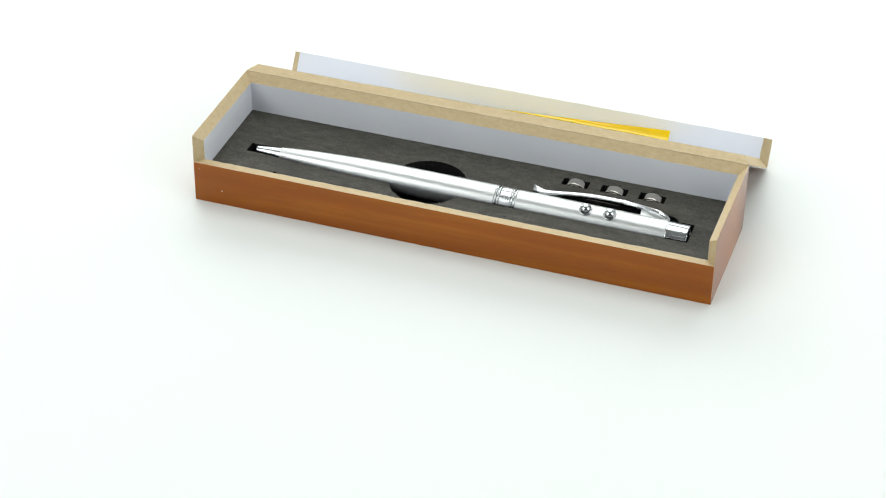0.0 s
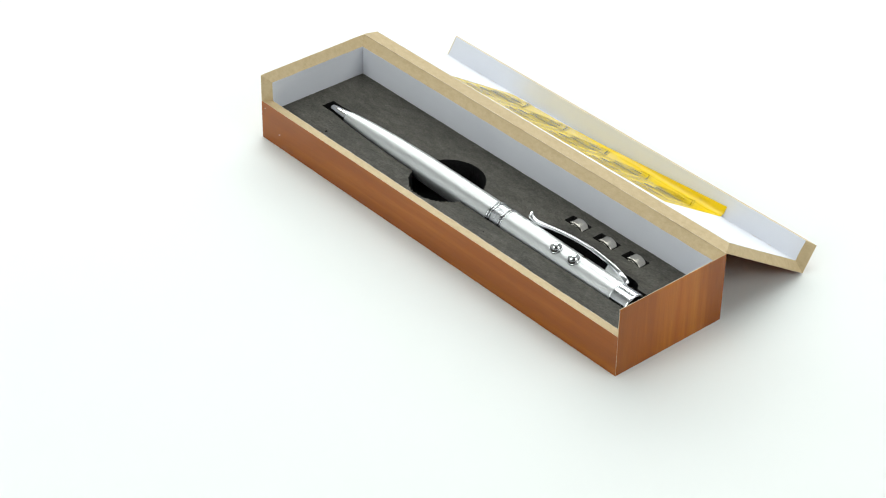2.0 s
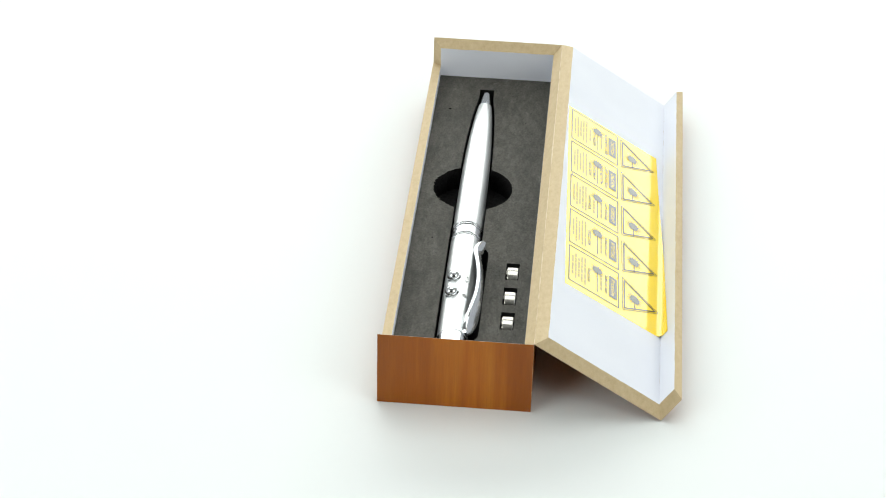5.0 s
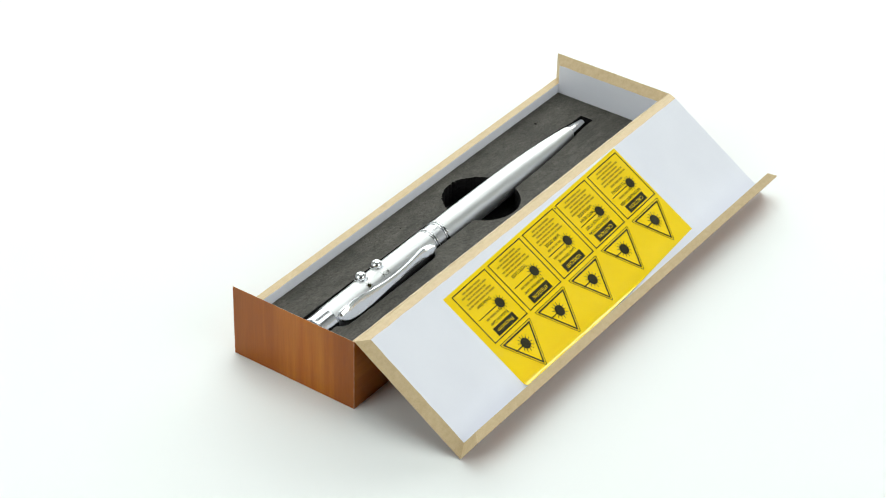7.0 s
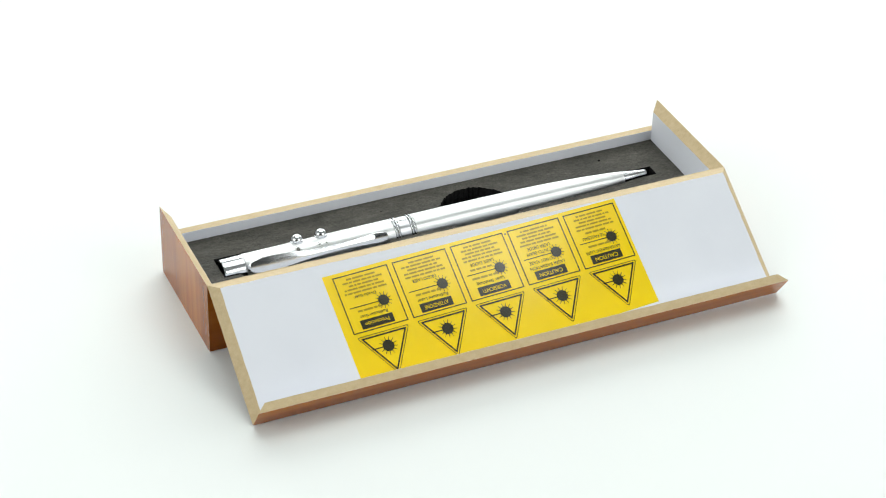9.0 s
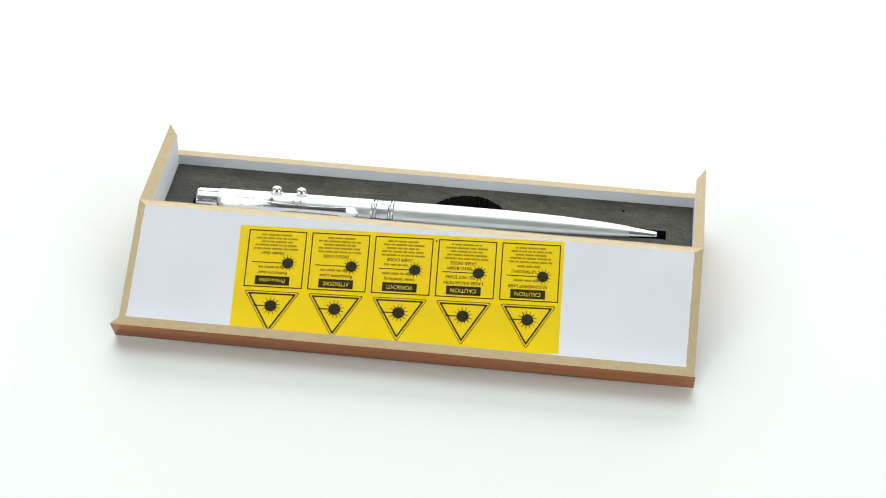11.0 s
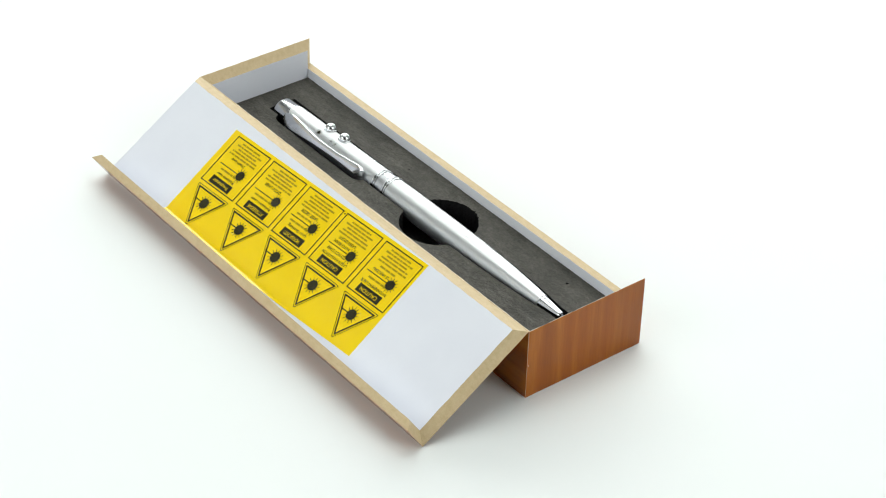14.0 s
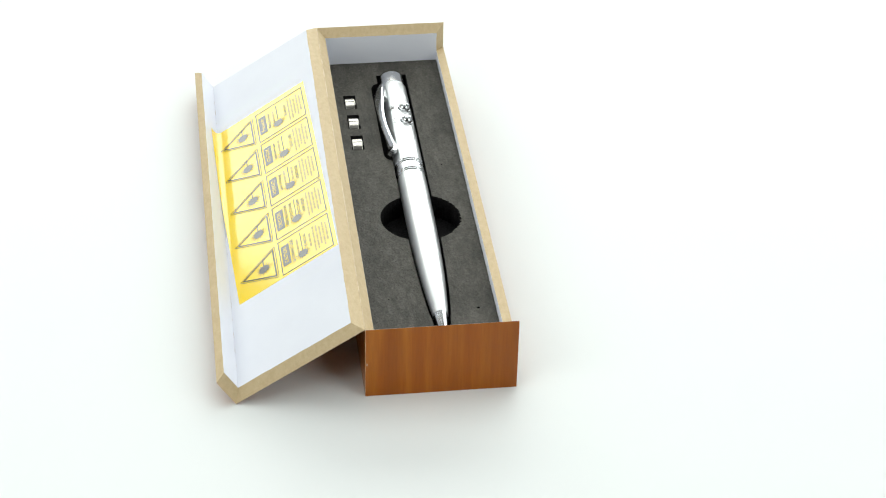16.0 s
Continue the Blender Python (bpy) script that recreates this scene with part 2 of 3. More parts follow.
def build_box():
    box = new("pen_box")
    box.empty_display_size = 0.02
    tagged(box, "cherry foil fibreboard pen box with hinged lid lying open", "box")
    long_mats, end_mats = [FOIL_LONG, MDF, FOIL_CUT], [FOIL_END, MDF, FOIL_CUT]
    bm = bmesh.new()
    paper = panel(bm, [(0, 0, 0), (L, 0, 0), (L, 0, FRONT), (0, 0, FRONT)], [(T, T, 0), (L - T, T, 0), (L - T, T, FRONT), (T, T, FRONT)])
    front = part("front_panel", bm, long_mats, box, "low cherry foil front with raw beige top edge")
    line_with_paper(*paper, front)
    bm = bmesh.new()
    paper = panel(bm, [(0, W, 0), (L, W, 0), (L, W, H), (0, W, H)], [(T, W - T, 0), (L - T, W - T, 0), (L - T, W - T, H - T), (T, W - T, H - T)])
    back = part("back_panel", bm, long_mats, box, "tall back with mitred raw fibreboard edge")
    line_with_paper(*paper, back)
    for x, xi in ((0, T), (L, L - T)):
        bm = bmesh.new()
        paper = panel(bm, [(x, 0, 0), (x, W, 0), (x, W, H), (x, 0, H)], [(xi, T, 0), (xi, W - T, 0), (xi, W - T, H - T), (xi, T, H - T)])
        end = part("end_panel", bm, end_mats, box, "cherry foil end with upright grain and mitred edge")
        line_with_paper(*paper, end)
        if x == 0:
            bm = bmesh.new()
            bmesh.ops.create_icosphere(bm, subdivisions=1, radius=0.3 * MM, matrix=Matrix.Translation((-0.01 * MM, 43.3 * MM, 11.5 * MM)) @ Matrix.Diagonal((0.12, 0.7, 1.6, 1)))
            part("chip", bm, FOIL_CUT, end, "pale chip in the foil")
    bm = bmesh.new()
    slab(bm, [(T * 0.5, T * 0.5), (L - T * 0.5, T * 0.5), (L - T * 0.5, W - T * 0.5), (T * 0.5, W - T * 0.5)], 0.02 * MM, T)
    part("bottom_panel", bm, [LINING], box, "white lined bottom board")
    turn = lid_turn()
    bm = bmesh.new()
    paper = panel(bm, [(0, 0, H), (L, 0, H), (L, W, H), (0, W, H)], [(T, T, H - T), (L - T, T, H - T), (L - T, W - T, H - T), (T, W - T, H - T)])
    bmesh.ops.transform(bm, matrix=turn, verts=bm.verts)
    lid = part("lid", bm, long_mats, box, "open lid with white lined inside and raw mitred edges")
    line_with_paper(*paper, lid, turn)
    bm = bmesh.new()
    paper = panel(bm, [(0, 0, FRONT), (L, 0, FRONT), (L, 0, H), (0, 0, H)], [(T, T, FRONT), (L - T, T, FRONT), (L - T, T, H - T), (T, T, H - T)])
    bmesh.ops.transform(bm, matrix=turn, verts=bm.verts)
    lip = part("lid_lip", bm, long_mats, box, "upturned front strip of the lid")
    line_with_paper(*paper, lip, turn)
    for x, z, size in ((9.45, 5.1, 0.28), (1.95, 12.0, 0.22)):   # small chips in the front foil
        bm = bmesh.new()
        bmesh.ops.create_icosphere(bm, subdivisions=1, radius=size * MM, matrix=Matrix.Translation((x * MM, -0.01 * MM, z * MM)) @ Matrix.Diagonal((1.2, 0.12, 0.8, 1)))
        part("chip", bm, FOIL_CUT, front, "pale chip in the foil")
    bm = bmesh.new()
    ridge = [(0.4 * MM + (L - 0.8 * MM) * k / 120, (0.11 + 0.2 * abs(noise.noise(Vector((k * 0.37, 5, 0))))) * MM) for k in range(121)]
    lathe(bm, ridge, 8)
    bmesh.ops.translate(bm, vec=(0, W, H), verts=bm.verts)
    part("hinge_strip", bm, WORN_PAPER, box, "thin pale worn paper hinge along the back edge", smooth=60)
    return box


# ---- foam insert ----
FOAM_TOP, FOAM_FLOOR = 10.75 * MM, 3.1 * MM
PEN_TIP, PEN_Y, PEN_Z, PEN_DIP = 13.7 * MM, 19.5 * MM, 10.3 * MM, 0.70   # the tip lies a little higher than the tail
SLIM = 0.9
PROFILE = [(0, 1.4), (0.4, 1.5), (8.4, 2.4), (8.5, 2.55), (13, 3.05), (20, 3.65), (28, 4.18), (36, 4.55), (46, 4.85), (58, 5.0), (70, 5.05), (81.5, 5.05)]
CELLS = [(116.94, 34.85), (129.60, 34.85), (142.01, 34.95)]
CELL_R, CELL_T, CELL_Z = 3.95 * MM, 3.6 * MM, 7.6 * MM


def pen_radius(x):
    for (a, ra), (b, rb) in zip(PROFILE, PROFILE[1:]):
        if a <= x <= b:
            return (ra + (rb - ra) * (x - a) / (b - a)) * SLIM
    return 5.12 * SLIM


def build_foam():
    rng = random.Random(4)
    bm = bmesh.new()
    x0, x1, y0, y1 = T + 0.1 * MM, L - T - 0.1 * MM, T + 0.1 * MM, W - T - 0.1 * MM

    def wavy(a, b, n, amp):
        return [(a[0] + (b[0] - a[0]) * k / n + rng.uniform(-amp, amp) * MM, a[1] + (b[1] - a[1]) * k / n + rng.uniform(-amp, amp) * MM) for k in range(n)]
    rim = wavy((x0, y0), (x1, y0), 90, 0.06) + wavy((x1, y0), (x1, y1), 25, 0.06) + wavy((x1, y1), (x0, y1), 90, 0.06) + wavy((x0, y1), (x0, y0), 25, 0.06)
    low, high = [], []
    cx, cr = 72.5, 12.4
    steps = 300
    for k in range(steps + 1):
        x = 10.9 + (158.3 - 10.9) * k / steps
        px = min(max(x - PEN_TIP / MM, 0), 144)
        half = max(pen_radius(px) + 0.85 - 0.4 * min(1, px / 80), 2.4)
        up = down = half
        ring = math.sqrt(max(0, cr * cr - (x - cx) ** 2))
        torn = 0.5 * noise.noise(Vector((x * 1.7, 3, 0))) + 0.9 * max(0, noise.noise(Vector((x * 3.1, 9, 0)))) + 0.5 * noise.noise(Vector((x * 7.0, 9, 0)))
        if ring > half:
            up, down = max(up, ring + 0.3 * torn), max(down, ring + 1.3 * torn + 1.2 * max(0, noise.noise(Vector((x * 5.3, 31, 0)))))
        if 105.5 < x < 153.0:
            e = min(x - 105.5, 153.0 - x, 4.0) / 4.0
            up = max(up, half + 2.5 * math.sqrt(1 - (1 - e) ** 2))
        jag = 0.12 * noise.noise(Vector((x * 2.3, 20, 0)))
        high.append((x * MM, PEN_Y + (up + jag) * MM))
        low.append((x * MM, PEN_Y - (down - jag) * MM))
    loops = [rim, low + high[::-1]]
    for cxm, cym in CELLS:
        a, b = 4.2 + rng.uniform(-0.15, 0.15), 2.0
        pts = []
        for sx, sy, n in ((-1, -1, 8), (1, -1, 4), (1, 1, 8), (-1, 1, 4)):
            nx, ny = {(-1, -1): (1, -1), (1, -1): (1, 1), (1, 1): (-1, 1), (-1, 1): (-1, -1)}[(sx, sy)]
            for k in range(n):
                f = k / n
                pts.append(((cxm + a * (sx + (nx - sx) * f) + rng.uniform(-0.08, 0.08)) * MM, (cym + b * (sy + (ny - sy) * f) + rng.uniform(-0.08, 0.08)) * MM))
        loops.append(pts)
    for px, py, pr in ((24.6, 8.0, 0.55), (31.0, 33.8, 0.3), (101.5, 9.2, 0.3)):   # small pits
        loops.append([((px + pr * rng.uniform(0.7, 1.2) * math.cos(k * 0.7)) * MM, (py + pr * rng.uniform(0.6, 1.1) * math.sin(k * 0.7)) * MM) for k in range(9)])
    edges = []
    for pts in loops:
        vs = [bm.verts.new((x, y, FOAM_TOP)) for x, y in pts]
        edges += [bm.edges.new((vs[k], vs[(k + 1) % len(vs)])) for k in range(len(vs))]
    bmesh.ops.triangle_fill(bm, edges=edges, use_beauty=True, use_dissolve=False)
    for f in bm.faces:
        if f.normal.z < 0:
            f.normal_flip()
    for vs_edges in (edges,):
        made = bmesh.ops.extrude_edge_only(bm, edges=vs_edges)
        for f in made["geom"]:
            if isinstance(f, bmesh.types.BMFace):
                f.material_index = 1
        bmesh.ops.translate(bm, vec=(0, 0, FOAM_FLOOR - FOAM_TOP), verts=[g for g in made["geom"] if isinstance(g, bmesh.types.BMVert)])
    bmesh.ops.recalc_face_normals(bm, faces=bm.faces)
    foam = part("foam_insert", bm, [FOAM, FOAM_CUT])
    tagged(foam, "dark grey foam insert with black cut pen groove", "foam insert")
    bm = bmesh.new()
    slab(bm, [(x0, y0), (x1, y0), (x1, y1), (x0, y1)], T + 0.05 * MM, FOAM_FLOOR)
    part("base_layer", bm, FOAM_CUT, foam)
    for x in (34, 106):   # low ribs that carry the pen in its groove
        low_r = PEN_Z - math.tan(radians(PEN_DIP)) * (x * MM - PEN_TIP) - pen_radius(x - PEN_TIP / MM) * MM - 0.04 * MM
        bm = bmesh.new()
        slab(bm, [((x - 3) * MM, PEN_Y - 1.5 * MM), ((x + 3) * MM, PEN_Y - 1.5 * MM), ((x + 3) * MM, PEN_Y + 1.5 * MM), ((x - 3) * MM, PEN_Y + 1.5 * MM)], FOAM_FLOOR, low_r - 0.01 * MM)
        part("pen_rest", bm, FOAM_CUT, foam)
    for _ in range(44):   # nicks and crumbs left by cutting
        x, y = rng.uniform(14, 160) * MM, rng.choice((rng.uniform(4.5, 12.0), rng.uniform(27.5, 39))) * MM
        r = rng.uniform(0.12, 0.36) * MM
        if 58 < x / MM < 87 or (y > 27 * MM and x > 104 * MM):   # none over the holes
            continue
        bm = bmesh.new()
        bmesh.ops.create_icosphere(bm, subdivisions=1, radius=r, matrix=Matrix.Translation((x, y, FOAM_TOP + r * 0.1)) @ Matrix.Rotation(rng.uniform(0, 3), 4, "Z") @ Matrix.Diagonal((1.6, 0.9, 0.45, 1)))
        part("crumb", bm, FOAM, foam)
    return foam


# ---- the pen ----
def on_pen(x, r, angle):
    a = radians(angle)
    return Vector((x * MM, r * MM * math.cos(a), r * MM * math.sin(a)))


BUTTON_ANGLE, CLIP_ANGLE = 111.0, 34.0


def star(radius, spike, points, slim=0.16):
    """Outline of a disc with thin rays."""
    out = []
    for k in range(points):
        a = 2 * math.pi * k / points
        for da, r in ((-0.5 * math.pi / points, radius), (-slim * math.pi / points, radius), (-0.07 * math.pi / points, spike), (0.07 * math.pi / points, spike), (slim * math.pi / points, radius)):
            out.append((r * math.cos(a + da), r * math.sin(a + da)))
    return out


def build_pen():
    pen = new("laser_pen")
    tagged(pen, "satin silver laser pen with chrome clip lying in foam", "pen")
    bm = bmesh.new()
    lathe(bm, [(x * MM, r * MM) for x, r in PROFILE[3:]] + [(81.7 * MM, 4.9 * MM)], 64, slim=SLIM)
    part("lower_barrel", bm, SILVER, pen, smooth=28)
    bm = bmesh.new()
    lathe(bm, [(0.5 * MM, 0.7 * MM), (0.1 * MM, 0.9 * MM), (0, 1.2 * MM), (0.3 * MM, 1.38 * MM), (5 * MM, 2.0 * MM), (8.7 * MM, 2.45 * MM)], 48, slim=SLIM)
    part("tip_cone", bm, POLISHED, pen, "bare metal writing tip", smooth=40)
    bm = bmesh.new()
    lathe(bm, [(81.7 * MM, 4.5 * MM), (83.5 * MM, 4.5 * MM), (83.55 * MM, 4.98 * MM), (86.95 * MM, 4.98 * MM), (87.0 * MM, 4.5 * MM), (88.8 * MM, 4.5 * MM)], 64, slim=SLIM)
    ring = part("centre_ring", bm, SATIN, pen, "polished chrome centre ring", smooth=28)
    for x in (81.75, 82.75, 87.1, 88.1):
        bm = bmesh.new()
        lathe(bm, [(x * MM, 4.6 * MM), ((x + 0.08) * MM, 5.16 * MM), ((x + 0.25) * MM, 5.3 * MM), ((x + 0.45) * MM, 5.3 * MM), ((x + 0.6) * MM, 5.16 * MM), ((x + 0.68) * MM, 4.6 * MM)], 64, slim=SLIM)
        part("raised_band", bm, CHROME, ring, "thin raised chrome band", smooth=50)
    bm = bmesh.new()
    lathe(bm, [(88.7 * MM, 4.9 * MM), (88.9 * MM, 5.1 * MM), (100 * MM, 5.12 * MM), (120 * MM, 5.08 * MM), (136.85 * MM, 5.02 * MM), (136.95 * MM, 4.97 * MM), (137.0 * MM, 4.8 * MM)], 64, slim=SLIM)
    part("upper_barrel", bm, SILVER, pen, smooth=28)
    bm = bmesh.new()
    lathe(bm, [(136.9 * MM, 4.7 * MM), (137.05 * MM, 4.78 * MM), (137.1 * MM, 4.92 * MM), (137.2 * MM, 4.96 * MM), (143.5 * MM, 4.9 * MM), (143.85 * MM, 4.72 * MM), (143.95 * MM, 4.45 * MM), (143.9 * MM, 4.15 * MM), (143.6 * MM, 4.1 * MM), (141.2 * MM, 4.1 * MM), (141.1 * MM, 1.2 * MM)], 64, slim=SLIM)
    cap = part("end_cap", bm, POLISHED, pen, "polished chrome end cap", smooth=28)
    bm = bmesh.new()
    lathe(bm, [(141.15 * MM, 0.9 * MM), (141.3 * MM, 4.05 * MM), (143.4 * MM, 4.05 * MM), (143.4 * MM, 3.8 * MM), (141.6 * MM, 3.7 * MM), (141.5 * MM, 0.9 * MM)], 48, slim=SLIM)
    part("lens_opening", bm, DARK, cap, "dark laser opening")
    # clip: a tapered, bowed strip beside the barrel
    bm = bmesh.new()
    spine = [(136.9, 4.8, 1.6), (136.0, 5.5, 3.0), (133.8, 6.25, 4.3), (130.5, 6.9, 4.7), (125.5, 7.5, 4.2), (119, 8.0, 2.9), (112, 7.9, 2.2), (105, 7.2, 2.2), (99.5, 6.3, 2.7), (96.6, 5.85, 3.2), (94.8, 6.1, 3.2), (93.3, 6.6, 2.8), (92.4, 7.0, 2.0)]
    n = 60
    rows = []
    for k in range(n + 1):
        f = k / n * (len(spine) - 1)
        i = min(int(f), len(spine) - 2)
        p0, p1, p2, p3 = (spine[min(max(i + d, 0), len(spine) - 1)] for d in (-1, 0, 1, 2))
        u = f - i
        x, r, w = (0.5 * (2 * b + (c - a) * u + (2 * a - 5 * b + 4 * c - d) * u * u + (3 * b - a - 3 * c + d) * u ** 3) for a, b, c, d in zip(p0, p1, p2, p3))
        a = radians(CLIP_ANGLE)
        out, side = Vector((0, math.cos(a), math.sin(a))), Vector((0, -math.sin(a), math.cos(a)))
        c = Vector((x * MM, 0, 0)) + out * (r - 0.45) * MM
        th = 1.35 + max(0, 101 - x) * 0.09 + max(0, x - 128) * 0.08
        section = [(-0.5, -0.3), (-0.5, 0.2), (-0.45, 0.38), (-0.2, 0.48), (0.2, 0.48), (0.45, 0.38), (0.5, 0.2), (0.5, -0.3), (0.4, -0.5), (-0.4, -0.5)]
        rows.append([bm.verts.new(c + side * (s * w * MM) + out * (h * th * MM)) for s, h in section])
    for a, b in zip(rows, rows[1:]):
        for k in range(10):
            bm.faces.new((a[k], a[(k + 1) % 10], b[(k + 1) % 10], b[k]))
    bm.faces.new(rows[0])
    bm.faces.new(rows[-1][::-1])
    bmesh.ops.recalc_face_normals(bm, faces=bm.faces)
    clip = part("pocket_clip", bm, POLISHED, pen, "bowed chrome pocket clip", smooth=32)
    # foot that joins the clip to the barrel
    bm = bmesh.new()
    foot = [on_pen(x, r, CLIP_ANGLE + d) for x in (127.5, 136.5) for r in (4.1, 6.5 if x < 130 else 5.3) for d in (-13, 13)]
    v = [bm.verts.new(p) for p in foot]
    for q in ((0, 1, 3, 2), (4, 6, 7, 5), (0, 4, 5, 1), (2, 3, 7, 6), (0, 2, 6, 4), (1, 5, 7, 3)):
        bm.faces.new([v[k] for k in q])
    bmesh.ops.recalc_face_normals(bm, faces=bm.faces)
    bmesh.ops.bevel(bm, geom=bm.edges[:], offset=0.15 * MM, segments=2, affect="EDGES", profile=0.5)
    part("clip_foot", bm, SILVER, clip, "silver foot of the clip", smooth=40)
    for x in (111.2, 119.0):
        bm = bmesh.new()
        c = on_pen(x, 4.85, BUTTON_ANGLE)
        bmesh.ops.create_uvsphere(bm, u_segments=32, v_segments=20, radius=1.9 * MM, matrix=Matrix.Translation(c))
        button = part("push_button", bm, CHROME, pen, "domed chrome push button", smooth=60)
        bm = bmesh.new()
        lathe(bm, [(4.0 * MM, 1.75 * MM), (4.0 * MM, 2.12 * MM), (4.85 * MM, 2.08 * MM), (4.95 * MM, 1.95 * MM), (4.95 * MM, 1.75 * MM)], 32)
        bmesh.ops.rotate(bm, matrix=Matrix.Rotation(radians(90), 3, "Z"), verts=bm.verts)
        bmesh.ops.rotate(bm, matrix=Matrix.Rotation(radians(BUTTON_ANGLE - 90 + 0), 3, "X") @ Matrix.Rotation(radians(90), 3, "X"), verts=bm.verts)
        bmesh.ops.translate(bm, vec=(x * MM, 0, 0), verts=bm.verts)
        part("collar", bm, POLISHED, button, "thin metal ring round the button", smooth=40)
    for x, pts in ((110.9, star(0.22, 1.0, 6, 0.14)), (113.1, star(0.22, 1.1, 5, 0.14)), (120.0, star(0.6, 1.3, 9, 0.3))):
        bm = bmesh.new()
        lower = []
        for px, py in pts:
            lower.append(on_pen(x + px, 4.66, 61 + math.degrees(py / 4.6)))
        bm.faces.new([bm.verts.new(p) for p in lower])
        bm.normal_update()
        bmesh.ops.solidify(bm, geom=bm.faces[:], thickness=0.03 * MM)
        part("printed_mark", bm, INK, pen, "tiny black printed symbol")
    return pen


def build_cells():
    """Three button cells, standing on edge in the foam."""
    bm = bmesh.new()
    t, r = CELL_T / 2, CELL_R
    lathe(bm, [(-t, r - 1.0 * MM), (-t + 0.06 * MM, r - 0.75 * MM), (-t + 0.2 * MM, r - 0.65 * MM), (-t + 0.24 * MM, r - 0.3 * MM), (-t + 0.34 * MM, r - 0.08 * MM), (-t + 0.5 * MM, r), (t - 0.35 * MM, r), (t - 0.1 * MM, r - 0.1 * MM), (t, r - 0.4 * MM)], 48)
    bmesh.ops.rotate(bm, matrix=Matrix.Rotation(radians(90), 3, "Z"), verts=bm.verts)
    first = part("button_cell", bm, NICKEL, smooth=35)
    tagged(first, "small nickel button cell standing in foam slot", "battery", "button cells in the foam")
    return [first, copy_thing(first, pose(0, 0, 0)), copy_thing(first, pose(0, 0, 0))]


# ---- warning labels ----
SHEET_TURN = 2.15
SHEET_L = 96.6
LID_FRAME = Matrix.Translation((0, W, H)) @ Matrix.Rotation(-SLOPE, 4, "X") @ Matrix.Translation((0, 0, T))
SHEET_AT = LID_FRAME @ pose(41.0 * MM, 3.0 * MM, 0.06 * MM, 0, 0, SHEET_TURN)


def text_mesh(body, size, width):
    cu = bpy.data.curves.new("writing", "FONT")
    cu.body, cu.size, cu.align_x, cu.align_y = body, size, "CENTER", "CENTER"
    ob = new("writing", cu)
    bpy.context.view_layer.update()
    me = bpy.data.meshes.new_from_object(ob.evaluated_get(bpy.context.evaluated_depsgraph_get()))
    bm = bmesh.new()
    bm.from_mesh(me)
    bpy.data.objects.remove(ob)
    bpy.data.meshes.remove(me)
    xs = [v.co.x for v in bm.verts]
    k = min(1.0, width / (max(xs) - min(xs)))
    for v in bm.verts:
        v.co.x *= k
    bm.normal_update()
    bmesh.ops.solidify(bm, geom=bm.faces[:], thickness=0.00001)
    return bm


def rounded(pts, r, n=4):
    """Outline with rounded corners."""
    out = []
    for k, p in enumerate(pts):
        p, a, b = Vector(p), Vector(pts[k - 1]), Vector(pts[(k + 1) % len(pts)])
        d0, d1 = (a - p).normalized(), (b - p).normalized()
        for j in range(n + 1):
            f = j / n
            out.append(tuple(p + d0 * r * (1 - f) ** 2 + d1 * r * f ** 2))
    return out


BEND_R, LIP_AT = 1.6, 40.9   # the paper turns up where the lip starts


def on_sheet(s, v, z=0.0):
    """Millimetres on the flat sheet to their place on the sheet as it bends up the lip."""
    over = 3.0 + v * math.cos(radians(SHEET_TURN)) + s * math.sin(radians(SHEET_TURN)) - (LIP_AT - BEND_R)
    if over <= 0:
        return Vector((s, v, z)) * MM
    a = min(over / BEND_R, math.pi / 2)
    rest = max(0.0, over - BEND_R * math.pi / 2)
    return Vector((s, v - over + (BEND_R - z) * math.sin(a), BEND_R * (1 - math.cos(a)) + rest + z * math.cos(a))) * MM


def bend(bm):
    for v in bm.verts:
        v.co = on_sheet(*(v.co / MM))


def dense(pts, n=5):
    return [tuple(Vector(p).lerp(Vector(pts[(k + 1) % len(pts)]), j / n)) for k, p in enumerate(pts) for j in range(n)]


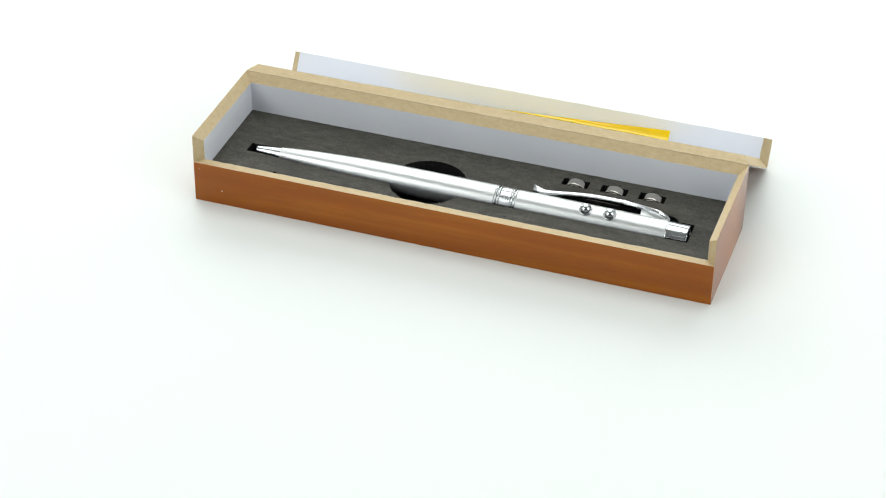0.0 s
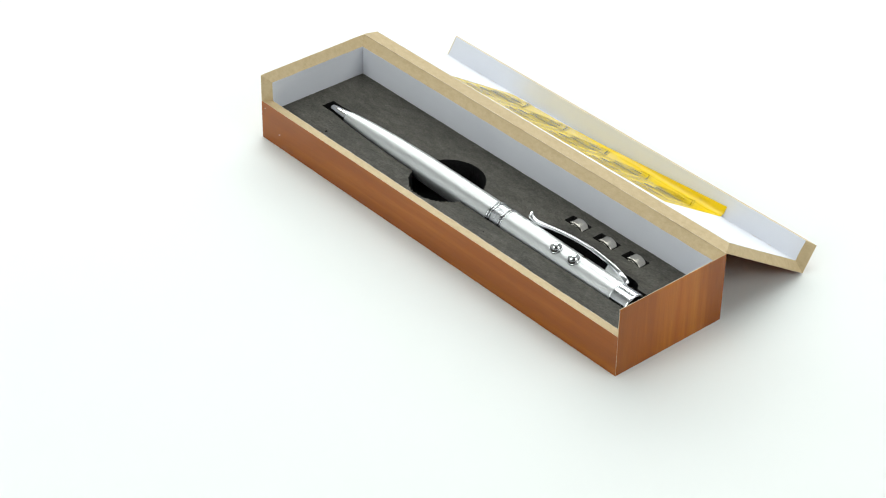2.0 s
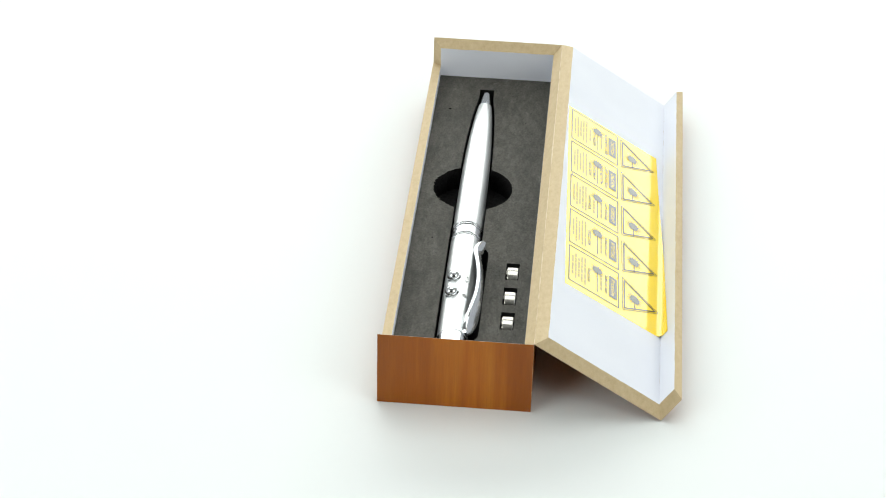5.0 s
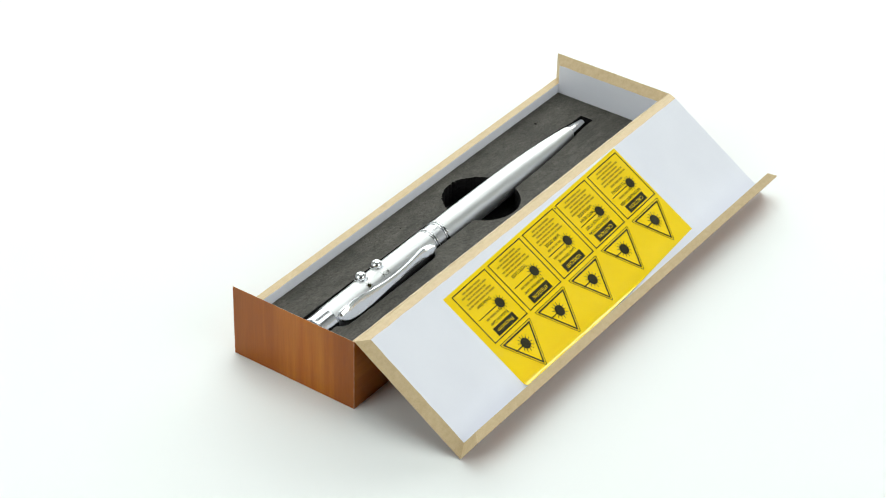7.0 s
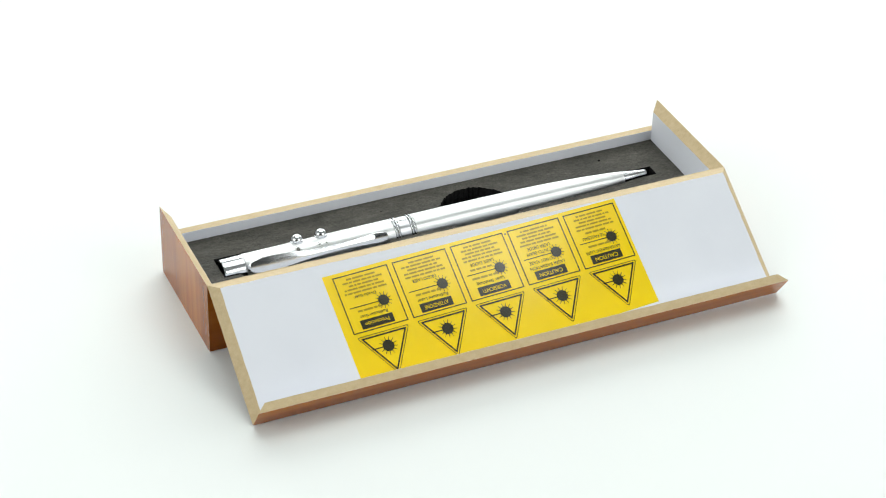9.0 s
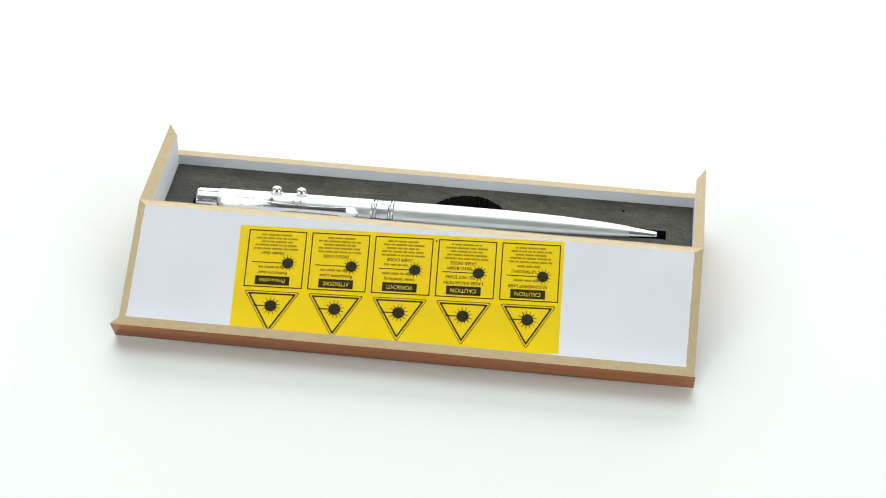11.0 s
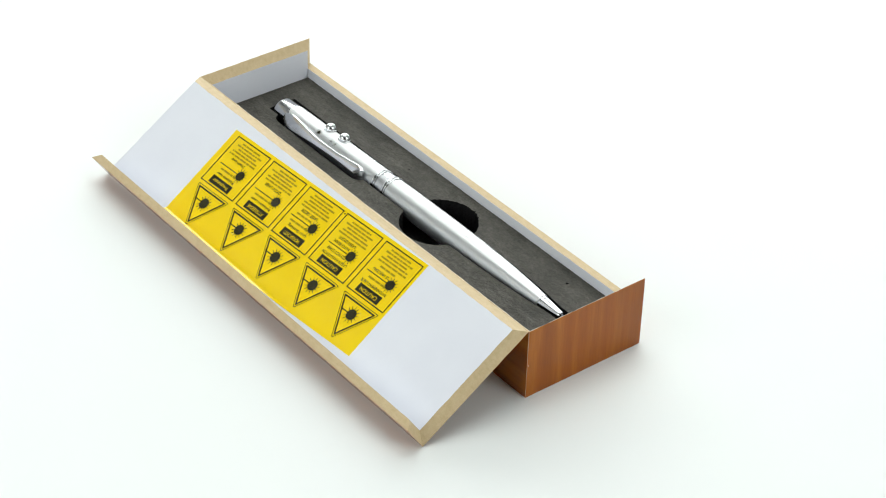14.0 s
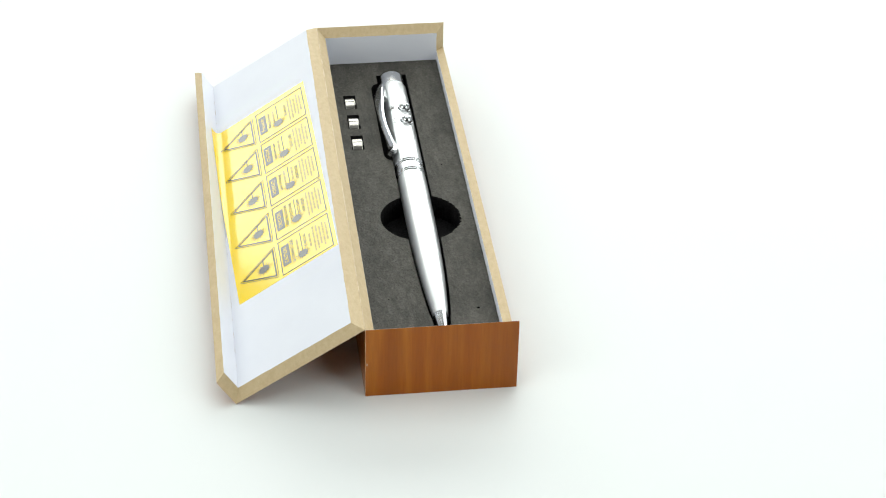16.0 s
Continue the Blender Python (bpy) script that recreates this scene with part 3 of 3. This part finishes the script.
def build_sheet():
    bm = bmesh.new()
    nx, ny = 40, 90
    # cut a little wider at one end
    rowsv = [[bm.verts.new(on_sheet(SHEET_L * i / nx, (35.2 + 2.0 * i / nx) * j / ny)) for i in range(nx + 1)] for j in range(ny + 1)]
    for a, b in zip(rowsv, rowsv[1:]):
        for k in range(nx):
            bm.faces.new((a[k], a[k + 1], b[k + 1], b[k]))
    bm.normal_update()
    bmesh.ops.solidify(bm, geom=bm.faces[:], thickness=0.05 * MM)
    bmesh.ops.recalc_face_normals(bm, faces=bm.faces)
    sheet = part("warning_label_sheet", bm, YELLOW, smooth=50)
    tagged(sheet, "yellow sheet of five black laser warning labels on lid", "label sheet")
    up0, up1 = 0.06 * MM, 0.085 * MM
    rng = random.Random(11)
    heads = ["CAUTION", "CAUTION", "VORSICHT!", "ATTENZIONE", "Precaución"]
    lines = [["RAYONNEMENT LASER", None, "LE FAISCEAU", None], ["LASER RADIATION", "DO NOT STARE", "INTO BEAM", "LASER DIODE"],
             ["Laser Strahlung", None, None, "LASER DIODE"], ["Radiazione Laser", None, "", "DIODO LASER"], ["Radiación láser", None, "", "Diodo láser"]]

    def flat(name, outline, parent, mat=INK, label="", z0=up0, z1=up1):
        b = bmesh.new()
        slab(b, [(x * MM, y * MM) for x, y in outline], z0, z1)
        return part(name, b, mat, parent, label)

    def box_of(x0, y0, x1, y1):
        return [(x0, y0), (x1, y0), (x1, y1), (x0, y1)]

    def moved(pts, x, y):
        return [(px + x, py + y) for px, py in pts]
    for i in range(5):
        x = 1.0 + 18.88 * i
        b = bmesh.new()
        po, pi = box_of(x, 1.2, x + 17.3, 19.4), box_of(x + 0.3, 1.5, x + 17.0, 19.1)
        ring_slab(b, [(px * MM, py * MM) for px, py in po], [(px * MM, py * MM) for px, py in pi], up0, up1)
        frame_part = part("label_border", b, INK, sheet, "thin black border round a warning text")
        flat("sun_symbol", moved(star(1.65, 2.6, 13, 0.28), x + 4.9, 11.5), frame_part, label="black laser burst symbol")
        flat("beam_line", box_of(x + 6, 11.38, x + 15.6, 11.62), frame_part)
        bar = flat("headline_bar", box_of(x + 3.9, 15.8, x + 14.1, 18.6), frame_part, label="black bar with yellow headline")
        b = text_mesh(heads[i], 1.75 * MM, 7.6 * MM)
        bmesh.ops.translate(b, vec=((x + 9.05) * MM, 17.2 * MM, up1 + 0.02 * MM), verts=b.verts)
        part("headline", b, YELLOW, frame_part, "yellow headline lettering")
        for body, cx, cy, wd in zip(lines[i], (9.2, 10.2, 10.6, 9.6), (14.75, 12.95, 10.15, 8.5), (11.5, 8.6, 7.0, 7.6)):
            if body:
                b = text_mesh(body, 1.45 * MM, wd * MM)
                bmesh.ops.translate(b, vec=((x + cx) * MM, cy * MM, up1), verts=b.verts)
                part("text_line", b, INK, frame_part)
            elif body is None:
                at = cx - wd / 2
                b = bmesh.new()
                while at < cx + wd / 2 - 0.8:
                    w = min(rng.uniform(1.0, 3.0), cx + wd / 2 - at)
                    slab(b, [(px * MM, py * MM) for px, py in box_of(x + at, cy - 0.3, x + at + w, cy + 0.3)], up0, up1)
                    at += w + 0.32
                part("text_line", b, SMALL_INK, frame_part)
        for cy, wd in zip((7.1, 5.95, 4.85, 3.75, 2.65), (13.2, 12.4, 9.6, 12.6, 9.0)):
            at = 8.9 - wd / 2
            b = bmesh.new()
            while at < 8.9 + wd / 2 - 0.6:
                w = min(rng.uniform(0.6, 3.6), 8.9 + wd / 2 - at)
                slab(b, [(px * MM, py * MM) for px, py in box_of(x + at, cy - 0.26, x + at + w, cy + 0.26)], up0, up1)
                at += w + 0.3
            part("text_line", b, SMALL_INK, frame_part)
        # triangle sign
        cx = x + 8.65
        tri_pts = [(cx - 8.2, 20.6), (cx + 8.2, 20.6), (cx, 34.2)]
        mid = Vector((cx, 25.3))

        def shrunk(k, r):
            return rounded([tuple(mid + (Vector(p) - mid) * k) for p in tri_pts], r)
        b = bmesh.new()
        for k0, k1, r in ((1.0, 0.965, 0.9), (0.875, 0.775, 0.35)):
            ring_slab(b, [(px * MM, py * MM) for px, py in dense(shrunk(k0, r))], [(px * MM, py * MM) for px, py in dense(shrunk(k1, r * 0.8))], up0, up1)
        bend(b)
        sign = part("warning_triangle", b, INK, sheet, "black outlined laser warning triangle")
        flat("sun_symbol", moved(star(1.75, 2.85, 13, 0.28), cx, 25.2), sign, label="black laser burst symbol")
        flat("beam_line", box_of(cx + 1.4, 25.05, cx + 5.0, 25.38), sign)
    flat("print_speck", [(0.28 * math.cos(k) + 37.95, 0.28 * math.sin(k) + 1.9) for k in range(6)], sheet)
    return sheet


build_room()
TURNTABLE = build_turntable()
BOX, FOAM_INSERT, PEN, CELL_THINGS, SHEET = build_box(), build_foam(), build_pen(), build_cells(), build_sheet()


def motions():
    """Everything on the turntable turns together, clockwise from above, at one even rate."""
    carried = [(TURNTABLE, TILT), (BOX, BOX_AT), (FOAM_INSERT, BOX_AT), (PEN, BOX_AT @ pose(PEN_TIP, PEN_Y, PEN_Z, 0, PEN_DIP, 0)), (SHEET, BOX_AT @ SHEET_AT)]
    carried += [(c, BOX_AT @ pose(x * MM, y * MM, CELL_Z)) for c, (x, y) in zip(CELL_THINGS, CELLS)]
    for thing, base in carried:
        walk(thing, [(k * 0.5, pose(0, 0, 0, 0, 0, START_TURN + TURN_RATE * k * 0.5) @ base) for k in range(33)])


motions()
